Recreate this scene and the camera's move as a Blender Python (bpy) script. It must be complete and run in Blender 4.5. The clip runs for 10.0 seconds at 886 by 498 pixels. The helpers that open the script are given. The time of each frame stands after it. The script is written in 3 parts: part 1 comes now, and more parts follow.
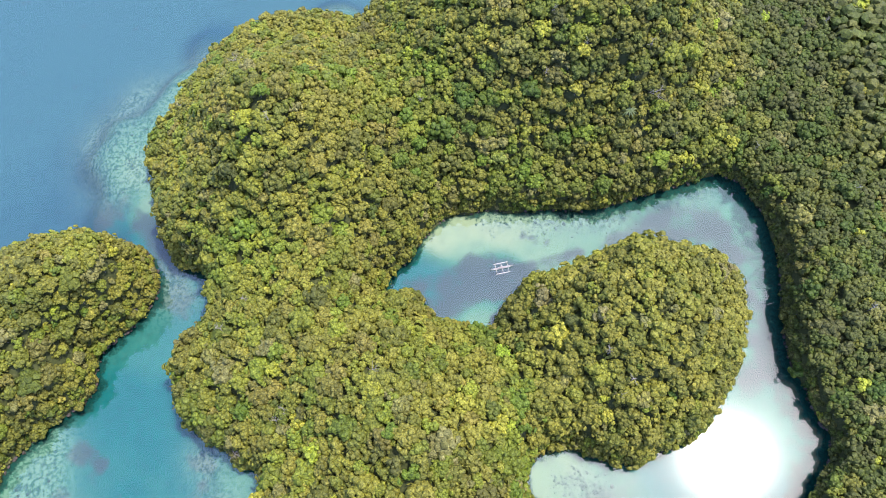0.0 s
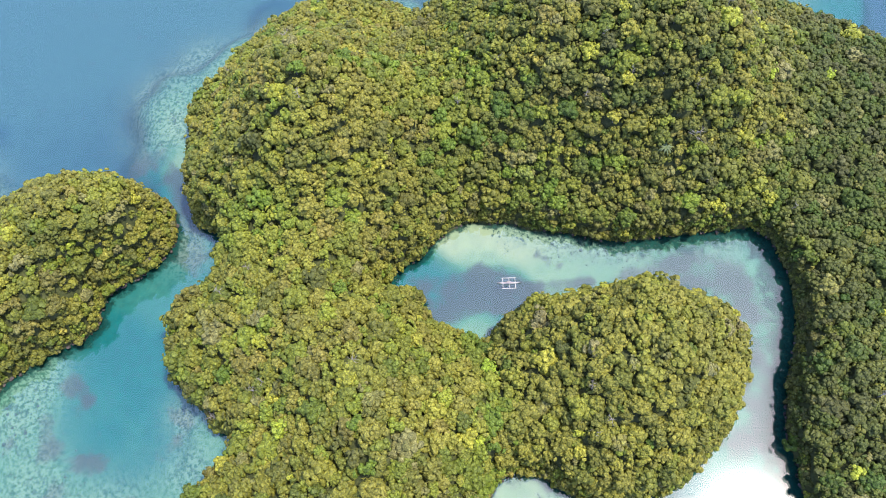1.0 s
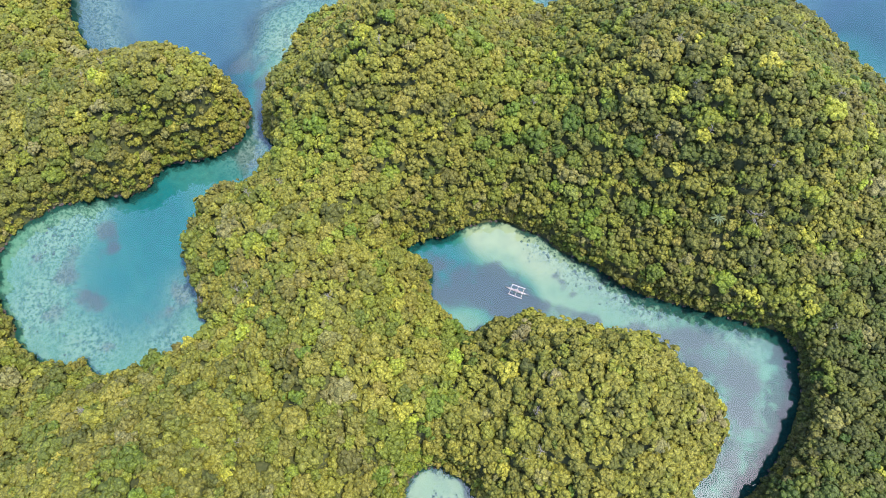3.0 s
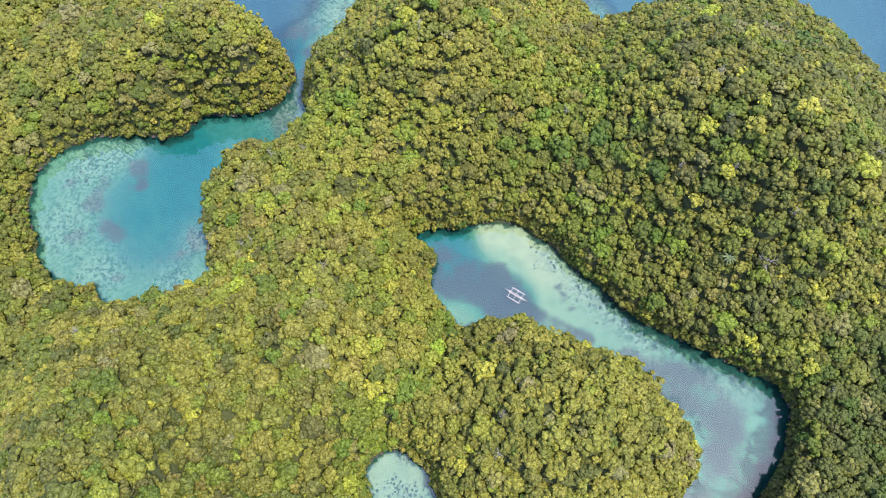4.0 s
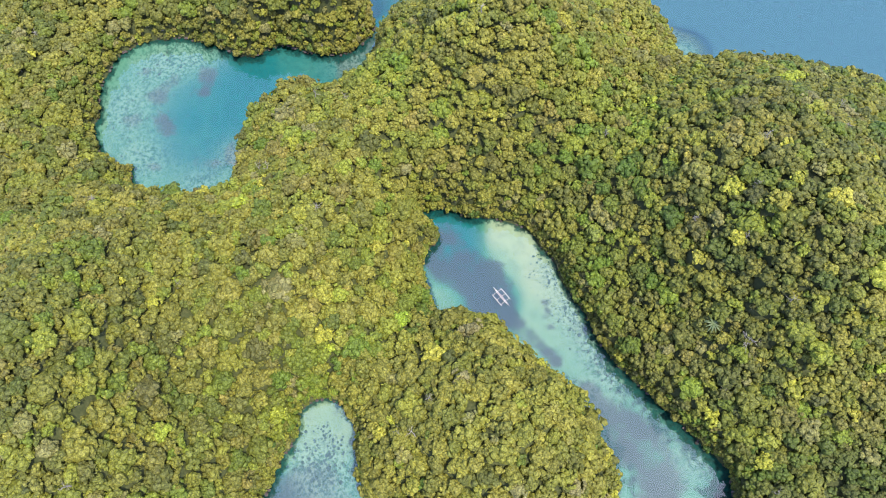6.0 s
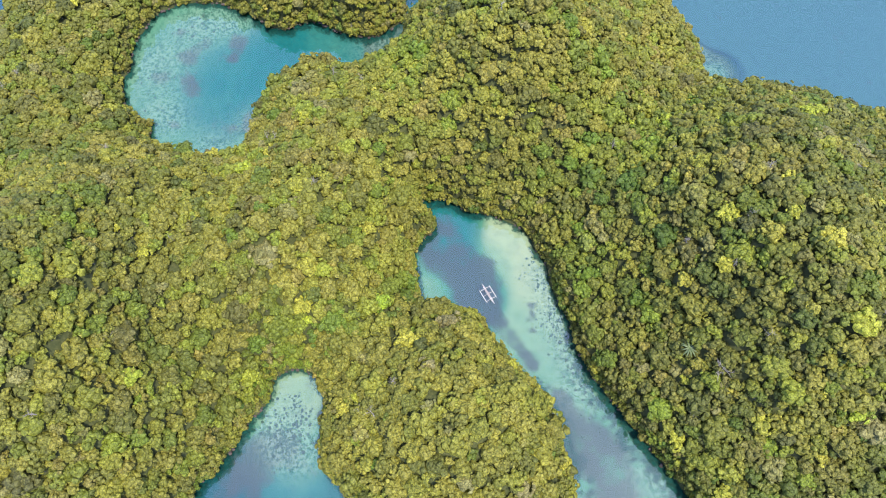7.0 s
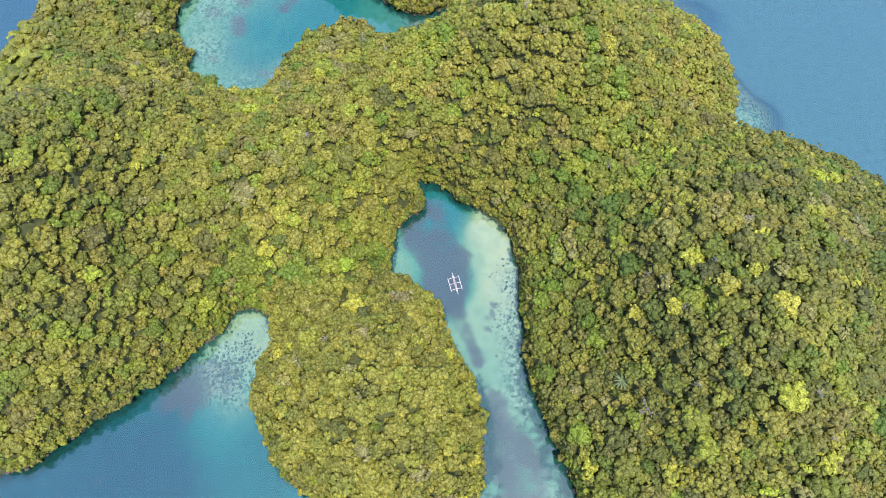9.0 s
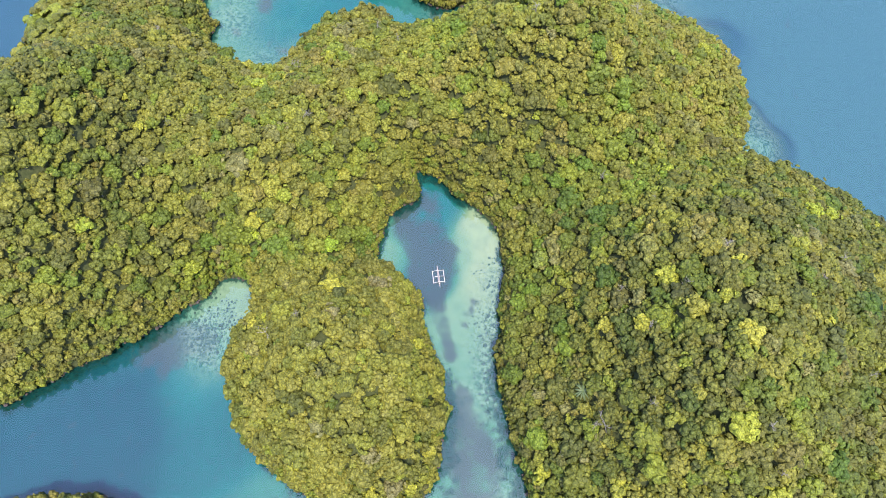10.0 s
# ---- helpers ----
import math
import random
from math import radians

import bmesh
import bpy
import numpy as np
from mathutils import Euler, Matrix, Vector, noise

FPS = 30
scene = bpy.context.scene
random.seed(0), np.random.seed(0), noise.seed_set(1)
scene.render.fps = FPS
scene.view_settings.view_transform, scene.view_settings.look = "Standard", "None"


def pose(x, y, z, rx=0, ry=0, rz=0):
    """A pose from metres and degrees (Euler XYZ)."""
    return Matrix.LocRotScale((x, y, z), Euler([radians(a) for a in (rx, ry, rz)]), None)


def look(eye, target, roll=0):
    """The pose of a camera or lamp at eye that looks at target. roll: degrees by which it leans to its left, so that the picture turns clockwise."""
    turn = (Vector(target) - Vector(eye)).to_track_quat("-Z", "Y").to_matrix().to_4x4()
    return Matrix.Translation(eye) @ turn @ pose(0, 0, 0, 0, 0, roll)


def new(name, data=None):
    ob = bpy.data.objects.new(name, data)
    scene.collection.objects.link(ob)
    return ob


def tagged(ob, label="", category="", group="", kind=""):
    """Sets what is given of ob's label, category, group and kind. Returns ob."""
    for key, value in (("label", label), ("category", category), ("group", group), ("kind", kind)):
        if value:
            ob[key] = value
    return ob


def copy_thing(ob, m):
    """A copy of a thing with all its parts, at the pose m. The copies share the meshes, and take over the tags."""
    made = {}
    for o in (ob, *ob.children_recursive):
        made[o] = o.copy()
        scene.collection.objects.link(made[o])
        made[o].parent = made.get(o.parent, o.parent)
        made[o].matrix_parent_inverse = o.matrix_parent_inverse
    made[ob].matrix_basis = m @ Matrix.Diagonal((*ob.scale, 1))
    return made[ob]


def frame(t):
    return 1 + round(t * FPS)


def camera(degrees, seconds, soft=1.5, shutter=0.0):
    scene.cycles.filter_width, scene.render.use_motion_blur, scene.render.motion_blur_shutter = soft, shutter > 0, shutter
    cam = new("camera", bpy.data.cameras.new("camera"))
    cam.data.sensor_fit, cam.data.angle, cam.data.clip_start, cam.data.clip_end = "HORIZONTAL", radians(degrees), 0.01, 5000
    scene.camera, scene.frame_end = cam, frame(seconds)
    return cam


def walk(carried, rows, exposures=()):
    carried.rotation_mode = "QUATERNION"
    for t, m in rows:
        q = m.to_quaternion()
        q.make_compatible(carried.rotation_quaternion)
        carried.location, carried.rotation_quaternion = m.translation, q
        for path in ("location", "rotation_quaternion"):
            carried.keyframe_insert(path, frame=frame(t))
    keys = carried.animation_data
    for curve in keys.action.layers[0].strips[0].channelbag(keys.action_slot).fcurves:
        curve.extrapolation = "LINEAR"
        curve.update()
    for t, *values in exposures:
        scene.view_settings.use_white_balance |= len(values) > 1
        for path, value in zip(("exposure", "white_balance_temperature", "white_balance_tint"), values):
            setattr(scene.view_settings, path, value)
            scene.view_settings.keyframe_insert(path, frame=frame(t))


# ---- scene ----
cam = camera(65.35, 10.0, soft=0.55)
PATH = [
    (0, (5.32, 0.84, 321.72), (-2.57, 134.36, 20.00), -3.69),
    (0.5, (15.82, 3.44, 320.82), (-4.83, 137.03, 20.00), -3.69),
    (1, (26.57, 4.62, 320.08), (-7.06, 135.94, 20.00), -3.55),
    (1.5, (37.42, 5.65, 319.48), (-8.84, 133.26, 20.00), -3.29),
    (2, (48.27, 7.35, 319.01), (-10.11, 130.07, 20.00), -2.98),
    (2.5, (59.00, 10.17, 318.65), (-10.89, 126.86, 20.00), -2.66),
    (3, (69.49, 14.30, 318.40), (-11.15, 123.83, 20.00), -2.39),
    (3.5, (79.63, 19.71, 318.25), (-10.86, 121.07, 20.00), -2.19),
    (4, (89.29, 26.28, 318.18), (-9.98, 118.66, 20.00), -2.07),
    (4.5, (98.38, 33.82, 318.19), (-8.48, 116.68, 20.00), -2.02),
    (5, (106.81, 42.15, 318.27), (-6.42, 115.23, 20.00), -2.03),
    (5.5, (114.53, 51.09, 318.42), (-3.88, 114.42, 20.00), -2.07),
    (6, (121.53, 60.53, 318.61), (-1.02, 114.30, 20.00), -2.11),
    (6.5, (127.81, 70.40, 318.85), (2.02, 114.90, 20.00), -2.14),
    (7, (133.37, 80.68, 319.14), (5.10, 116.22, 20.00), -2.15),
    (7.5, (138.24, 91.35, 319.46), (8.12, 118.20, 20.00), -2.15),
    (8, (142.41, 102.43, 319.81), (11.00, 120.77, 20.00), -2.16),
    (8.5, (145.86, 113.90, 320.18), (13.68, 123.82, 20.00), -2.20),
    (9, (148.57, 125.69, 320.58), (16.09, 127.25, 20.00), -2.29),
    (9.5, (150.53, 137.68, 320.99), (18.18, 130.89, 20.00), -2.39),
    (10, (151.82, 149.71, 321.42), (19.94, 134.47, 20.00), -2.41),
]
walk(cam, [(t, look(eye, target, roll)) for t, eye, target, roll in PATH])
scene.view_settings.exposure = 1.38

# ---- light: a high sun behind thin cloud, and the sky ----
SUN = Vector((0.34, 0.115, 0.933)).normalized()
world = bpy.data.worlds.new("sky")
scene.world = world
world.use_nodes = True
wn = world.node_tree.nodes
sky = wn.new("ShaderNodeTexSky")
sky.sky_type = "NISHITA"
sky.sun_disc = False
sky.sun_elevation = math.asin(SUN.z)
sky.sun_rotation = math.atan2(SUN.x, SUN.y)
sky.air_density, sky.dust_density, sky.ozone_density = 1.0, 9.0, 1.0
wn["Background"].inputs["Strength"].default_value = 0.100
cloud = wn.new("ShaderNodeMix")
cloud.data_type = "RGBA"
cloud.inputs[0].default_value = 0.56
cloud.inputs[7].default_value = (5.4, 8.1, 18.5, 1)
world.node_tree.links.new(sky.outputs[0], cloud.inputs[6])
world.node_tree.links.new(cloud.outputs[2], wn["Background"].inputs[0])
sun = new("sun", bpy.data.lights.new("sun", "SUN"))
sun.data.energy, sun.data.angle, sun.data.color = 2.95, radians(3), (1.0, 0.95, 0.84)
sun.matrix_world = look((0, 0, 500), Vector((0, 0, 500)) - SUN)


# ---- materials ----
def material(name):
    m = bpy.data.materials.new(name)
    m.use_nodes = True
    return m, m.node_tree.nodes, m.node_tree.links, m.node_tree.nodes["Principled BSDF"]


def ramp(nodes, stops, mode="LINEAR"):
    r = nodes.new("ShaderNodeValToRGB")
    r.color_ramp.interpolation = mode
    while len(r.color_ramp.elements) < len(stops):
        r.color_ramp.elements.new(0.5)
    for e, (p, c) in zip(r.color_ramp.elements, stops):
        e.position, e.color = p, (*c, 1)
    return r


def mathn(nodes, links, op, a, b, clamp=False):
    n = nodes.new("ShaderNodeMath")
    n.operation, n.use_clamp = op, clamp
    for i, v in enumerate((a, b)):
        if isinstance(v, (int, float)):
            n.inputs[i].default_value = v
        else:
            links.new(v, n.inputs[i])
    return n.outputs[0]


def noisen(nodes, links, scale, detail=3, rough=0.55, vec=None):
    n = nodes.new("ShaderNodeTexNoise")
    n.inputs["Scale"].default_value, n.inputs["Detail"].default_value, n.inputs["Roughness"].default_value = scale, detail, rough
    if vec:
        links.new(vec, n.inputs["Vector"])
    return n


def mixc(nodes, links, fac, a, b, mode="MIX"):
    n = nodes.new("ShaderNodeMix")
    n.data_type, n.blend_type = "RGBA", mode
    for sock, v in ((n.inputs[0], fac), (n.inputs[6], a), (n.inputs[7], b)):
        if isinstance(v, (int, float)):
            sock.default_value = v
        elif isinstance(v, tuple):
            sock.default_value = (*v, 1)
        else:
            links.new(v, sock)
    return n.outputs[2]


def world_place(nodes):
    return nodes.new("ShaderNodeNewGeometry").outputs["Position"]


def leaf_material():
    m, n, l, b = material("leaves")
    geo = n.new("ShaderNodeNewGeometry")
    att = n.new("ShaderNodeAttribute")
    att.attribute_name = "tint"
    info = n.new("ShaderNodeObjectInfo")
    bough = noisen(n, l, 0.35, 2, 0.5, geo.outputs["Position"])
    isl = mathn(n, l, "MULTIPLY", mathn(n, l, "SUBTRACT", bough.outputs["Fac"], 0.5), 0.10)
    obr = mathn(n, l, "MULTIPLY", mathn(n, l, "SUBTRACT", info.outputs["Random"], 0.5), 0.04)
    tint = mathn(n, l, "ADD", mathn(n, l, "ADD", att.outputs["Fac"], isl), obr, True)
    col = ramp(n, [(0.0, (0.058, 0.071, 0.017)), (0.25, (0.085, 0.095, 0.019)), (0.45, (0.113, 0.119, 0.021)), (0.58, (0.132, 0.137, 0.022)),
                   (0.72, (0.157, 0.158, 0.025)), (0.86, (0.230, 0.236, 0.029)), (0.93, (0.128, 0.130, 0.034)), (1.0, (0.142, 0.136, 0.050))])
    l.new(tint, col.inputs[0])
    cast = n.new("ShaderNodeAttribute")
    cast.attribute_name = "cast"
    hue = ramp(n, [(0.0, (0.74, 1.04, 0.78)), (0.25, (0.93, 1.07, 0.84)), (0.6, (1.08, 1.015, 1.0)), (0.85, (1.08, 0.98, 1.1)), (1.0, (1.10, 0.93, 1.22))])
    l.new(cast.outputs["Fac"], hue.inputs[0])
    col_out = mixc(n, l, 1.0, col.outputs[0], hue.outputs[0], "MULTIPLY")
    grain = noisen(n, l, 1.25, 4, 0.72, geo.outputs["Position"])
    val = ramp(n, [(0.36, (0.46, 0.48, 0.49)), (0.5, (0.98, 0.98, 0.98)), (0.64, (1.52, 1.50, 1.45))])
    l.new(grain.outputs["Fac"], val.inputs[0])
    c = mixc(n, l, 1.0, col_out, val.outputs[0], "MULTIPLY")
    fine = ramp(n, [(0.36, (0.66, 0.68, 0.70)), (0.5, (1.0, 1.0, 1.0)), (0.64, (1.36, 1.34, 1.30))])
    l.new(noisen(n, l, 3.4, 2, 0.6, geo.outputs["Position"]).outputs["Fac"], fine.inputs[0])
    c = mixc(n, l, 1.0, c, fine.outputs[0], "MULTIPLY")
    each = ramp(n, [(0.0, (0.80, 0.81, 0.80)), (0.5, (1.0, 1.0, 1.0)), (1.0, (1.22, 1.20, 1.16))])
    l.new(geo.outputs["Random Per Island"], each.inputs[0])
    c = mixc(n, l, 1.0, c, each.outputs[0], "MULTIPLY")
    l.new(c, b.inputs["Base Color"])
    b.inputs["Roughness"].default_value = 0.5
    b.inputs["Specular IOR Level"].default_value = 0.16
    bump = n.new("ShaderNodeBump")
    bump.inputs["Strength"].default_value, bump.inputs["Distance"].default_value = 0.9, 0.30
    l.new(noisen(n, l, 1.7, 3, 0.65, geo.outputs["Position"]).outputs["Fac"], bump.inputs["Height"])
    l.new(bump.outputs[0], b.inputs["Normal"])
    thin = n.new("ShaderNodeBsdfTranslucent")
    l.new(c, thin.inputs["Color"])
    both = n.new("ShaderNodeMixShader")
    both.inputs[0].default_value = 0.22
    l.new(b.outputs[0], both.inputs[1])
    l.new(thin.outputs[0], both.inputs[2])
    l.new(both.outputs[0], n["Material Output"].inputs[0])
    return m


def bark_material(name, dark, pale):
    m, n, l, b = material(name)
    c = ramp(n, [(0.3, dark), (0.7, pale)])
    l.new(noisen(n, l, 1.5, 5, 0.65, world_place(n)).outputs["Fac"], c.inputs[0])
    l.new(c.outputs[0], b.inputs["Base Color"])
    b.inputs["Roughness"].default_value = 0.9
    return m


def soil_colour(n, l, p):
    c = ramp(n, [(0.3, (0.026, 0.033, 0.012)), (0.52, (0.046, 0.052, 0.018)), (0.72, (0.078, 0.078, 0.032))])
    l.new(noisen(n, l, 0.9, 5, 0.7, p).outputs["Fac"], c.inputs[0])
    return c.outputs[0]


def seabed_material():
    m, n, l, b = material("seabed")
    p = world_place(n)
    dep = n.new("ShaderNodeAttribute")
    dep.attribute_name = "depth"
    silt_and_sky = n.new("ShaderNodeAttribute")
    silt_and_sky.attribute_name = "silt_and_sky"
    reef = n.new("ShaderNodeAttribute")
    reef.attribute_name = "reef"
    wob = noisen(n, l, 0.07, 5, 0.6, p)
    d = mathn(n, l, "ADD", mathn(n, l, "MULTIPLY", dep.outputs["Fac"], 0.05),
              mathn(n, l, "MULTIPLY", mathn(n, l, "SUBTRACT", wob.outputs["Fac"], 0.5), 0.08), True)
    # the water's blue-green by depth is painted into the bed's own colour
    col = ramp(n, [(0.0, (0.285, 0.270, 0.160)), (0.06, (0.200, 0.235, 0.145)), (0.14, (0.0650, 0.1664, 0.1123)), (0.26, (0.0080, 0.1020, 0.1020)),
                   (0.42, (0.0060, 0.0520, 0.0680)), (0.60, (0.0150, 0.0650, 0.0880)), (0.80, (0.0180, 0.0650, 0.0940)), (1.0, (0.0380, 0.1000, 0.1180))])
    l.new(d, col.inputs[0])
    # drifts and hollows in the sand
    drift = ramp(n, [(0.32, (0.80, 0.83, 0.86)), (0.5, (1.0, 1.0, 1.0)), (0.70, (1.14, 1.12, 1.12))])
    l.new(noisen(n, l, 0.30, 6, 0.68, p).outputs["Fac"], drift.inputs[0])
    bed = mixc(n, l, 1.0, col.outputs[0], drift.outputs[0], "MULTIPLY")
    # violet silt and dark bed in the still parts, cloud reflection painted in, cloudy edges
    cloud = noisen(n, l, 0.085, 6, 0.66, p)
    sfac = ramp(n, [(0.30, (0, 0, 0)), (0.50, (0.55, 0.55, 0.55)), (0.80, (1, 1, 1))])
    l.new(mathn(n, l, "ADD", silt_and_sky.outputs["Fac"], mathn(n, l, "MULTIPLY", mathn(n, l, "SUBTRACT", cloud.outputs["Fac"], 0.5), 2.3)), sfac.inputs[0])
    c = mixc(n, l, mathn(n, l, "MULTIPLY", sfac.outputs[0], 0.88), bed, (0.045, 0.056, 0.062))
    # coral and weed speckle on the reef flats
    spk = noisen(n, l, 0.62, 5, 0.70, p)
    pale = mathn(n, l, "MULTIPLY", mathn(n, l, "SUBTRACT", 0.60, spk.outputs["Fac"]), 9.0, True)
    c = mixc(n, l, mathn(n, l, "MULTIPLY", mathn(n, l, "MULTIPLY", pale, reef.outputs["Fac"]), 0.42), c, (0.24, 0.29, 0.22))
    mott = mathn(n, l, "MULTIPLY", mathn(n, l, "SUBTRACT", spk.outputs["Fac"], 0.50), 26.0, True)
    c = mixc(n, l, mathn(n, l, "MULTIPLY", mathn(n, l, "MULTIPLY", mott, reef.outputs["Fac"]), 0.56), c, (0.018, 0.062, 0.046))
    patches = noisen(n, l, 0.30, 6, 0.72, p)
    clump = mathn(n, l, "MULTIPLY", mathn(n, l, "SUBTRACT", patches.outputs["Fac"], 0.515), 12.0, True)
    c = mixc(n, l, mathn(n, l, "MULTIPLY", mathn(n, l, "MULTIPLY", clump, reef.outputs["Fac"]), 0.62), c, (0.030, 0.074, 0.068))
    # darker bed by the shores, with the reflected trees' dark band painted in
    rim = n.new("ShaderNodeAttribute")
    rim.attribute_name = "dark_rim_reflection"
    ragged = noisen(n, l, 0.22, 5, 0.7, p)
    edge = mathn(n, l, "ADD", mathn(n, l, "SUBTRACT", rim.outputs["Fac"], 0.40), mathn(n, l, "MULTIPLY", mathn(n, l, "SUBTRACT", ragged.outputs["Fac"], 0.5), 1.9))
    rim_col = ramp(n, [(0.35, (0.002, 0.016, 0.014)), (0.60, (0.005, 0.050, 0.042))])
    l.new(spk.outputs["Fac"], rim_col.inputs[0])
    c = mixc(n, l, mathn(n, l, "MULTIPLY", mathn(n, l, "MULTIPLY", edge, 4.0, True), 0.9), c, rim_col.outputs[0])
    sep = n.new("ShaderNodeSeparateXYZ")
    l.new(p, sep.inputs[0])
    c = mixc(n, l, mathn(n, l, "MULTIPLY", mathn(n, l, "ADD", sep.outputs["Z"], 0.5), 2.0, True), c, soil_colour(n, l, p))
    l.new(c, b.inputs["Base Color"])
    b.inputs["Roughness"].default_value = 0.9
    b.inputs["Specular IOR Level"].default_value = 0.1
    return m


def water_material():
    m, n, l, b = material("clear_sea_water")
    n.remove(b)
    out = n["Material Output"]
    p = world_place(n)
    tr = n.new("ShaderNodeBsdfTransparent")
    tr.inputs[0].default_value = (0.86, 0.95, 0.96, 1)
    gl = n.new("ShaderNodeBsdfGlossy")
    gl.inputs["Roughness"].default_value = 0.055
    fr = n.new("ShaderNodeFresnel")
    fr.inputs["IOR"].default_value = 1.66
    bump = n.new("ShaderNodeBump")
    bump.inputs["Strength"].default_value, bump.inputs["Distance"].default_value = 0.03, 0.05
    l.new(noisen(n, l, 0.40, 0.6, 0.5, p).outputs["Fac"], bump.inputs["Height"])
    l.new(bump.outputs[0], gl.inputs["Normal"])
    mx = n.new("ShaderNodeMixShader")
    l.new(fr.outputs[0], mx.inputs[0])
    l.new(tr.outputs[0], mx.inputs[1])
    l.new(gl.outputs[0], mx.inputs[2])
    l.new(mx.outputs[0], out.inputs[0])
    return m


def paint_material(name, colour, rough=0.5, wear=0.15):
    m, n, l, b = material(name)
    c = ramp(n, [(0.3, tuple(v * (1 - wear) for v in colour)), (0.65, colour)])
    l.new(noisen(n, l, 3.0, 5, 0.6, world_place(n)).outputs["Fac"], c.inputs[0])
    l.new(c.outputs[0], b.inputs["Base Color"])
    b.inputs["Roughness"].default_value = rough
    return m


LEAVES = leaf_material()
BARK = bark_material("bark", (0.07, 0.06, 0.045), (0.20, 0.18, 0.15))
DEAD = bark_material("bleached_wood", (0.13, 0.115, 0.10), (0.27, 0.24, 0.205))
PALM = paint_material("palm_fronds", (0.082, 0.108, 0.030), 0.55, 0.4)
SEABED, WATER = seabed_material(), water_material()
ROCK = bark_material("shore_limestone", (0.022, 0.018, 0.016), (0.075, 0.058, 0.050))
REEF_ROCK = bark_material("pink_reef_rock", (0.05, 0.032, 0.027), (0.15, 0.095, 0.080))
CORAL = bark_material("coral", (0.018, 0.045, 0.040), (0.045, 0.080, 0.065))
WHITE = paint_material("white_boat_paint", (0.56, 0.56, 0.54), 0.4)
DECK = paint_material("deck_paint", (0.26, 0.22, 0.21), 0.6, 0.3)
BAMBOO = paint_material("whitened_bamboo", (0.48, 0.46, 0.43), 0.6, 0.2)

# ---- plan: the coast, anticlockwise ----
NORTH_COAST = [(250, 292), (200, 312), (146, 322), (98, 338), (60, 361), (22, 368), (-4, 356), (-25, 333), (-38, 311), (-46, 294), (-52, 284), (-66,
    289), (-93, 291), (-116, 281), (-132, 265), (-142, 243), (-148, 227), (-160, 209), (-159, 191), (-152, 171), (-146, 151), (-134, 136), (-120,
    127), (-116, 114), (-116, 103), (-126, 90), (-128, 76), (-123, 62), (-115, 52), (-100, 42), (-84, 34), (-83, 25)]
WEST_LAGOON_SHORE = [(-89, 15), (-95, 2), (-105, -10), (-116, -16), (-124, -15), (-131, -21), (-139, -25), (-153, -26), (-171, -21), (-190, -12), (-205, 4), (-206, 24), (-198,
    42), (-186, 55), (-169, 69), (-170, 82), (-166, 95), (-154, 106), (-147, 121), (-152, 138), (-163, 144), (-181, 147), (-199, 145), (-214, 138),
    (-234, 127), (-252, 116), (-276, 124), (-296, 137), (-309, 153), (-316, 172)]
SOUTH_COAST = [(-338, 172), (-338, 60), (-305, -20), (-250, -70), (-200, -90), (-165, -97), (-140, -107), (-115, -118), (-70, -122), (-20, -120), (40, -112), (85, -100), (104, -82), (104, -66), (95, -52), (82, -32), (73, -19), (64, -5), (54, 4), (46, 15), (34, 25)]
HEADLAND_SHORE = [(33, 35), (43, 45), (58, 44), (74, 38.5), (95, 43), (113, 53), (123, 66), (132, 82), (136, 96), (139, 111), (135, 127), (123, 137), (104, 140), (88, 139), (72, 135.5), (56, 127), (38, 122), (27, 110), (21, 100), (8, 101), (-9, 105), (-15, 114), (-21, 118), (-33, 116)]
EAST_SHORE = [(-31, 128), (-20, 139), (-12, 153), (2, 163), (22, 165), (57, 165), (77, 166), (98, 172), (120, 179), (141, 185), (151, 182), (159,
    169), (165, 150), (164, 128), (161, 105), (161, 83), (167, 62), (170, 47), (165, 35), (156, 23), (146, 5), (141, -15), (146, -40), (160, -60), (185, -50), (196, 10), (204, 60), (225, 140), (252, 230)]
# hills: x, y, radius, height
HILLS = [(-235, 112, 22, -9), (60, 260, 60, 45), (0, 0, 60, 21), (-100, 160, 60, 25), (100, 100, 28, 22), (-20, -60, 28, 35), (-200, 100, 40, 18), (-40, 80, 28, 23), (-80,
         200, 28, 23), (60, 180, 28, -22), (-20, 240, 40, -9), (20, -60, 28, 27), (-140, 180, 28, -17), (100, 240, 28, 25), (160, 200, 28, -9), (180,
         120, 28, 9), (80, 80, 28, 14), (20, 260, 28, 17), (-60, -40, 28, 20), (0, 40, 28, 19), (20, 100, 28, -14), (60, 120, 28, 15), (-80, 180, 28,
         23), (-160, 120, 28, 12), (60, 220, 28, 11), (40, -60, 28, 16),
         (11, 214, 22, 5.3), (54, -37, 22, 13.5), (23, 1, 22, -14.2), (-35, 86, 22, -7.5), (-8, -27, 22, 5.2), (-42, 161, 22, 4.8), (-20, 160, 22, -8.8), (99, 212, 22, -6.5), (56, 231, 22, -4.0), (57, 196, 22, 1.6), (3, 48, 22, -2.1), (-93, 121, 22, -4.3), (-160, 112, 22, 4.2), (-57, 149, 22, 1.6), (85, 81, 22, -1.9)]
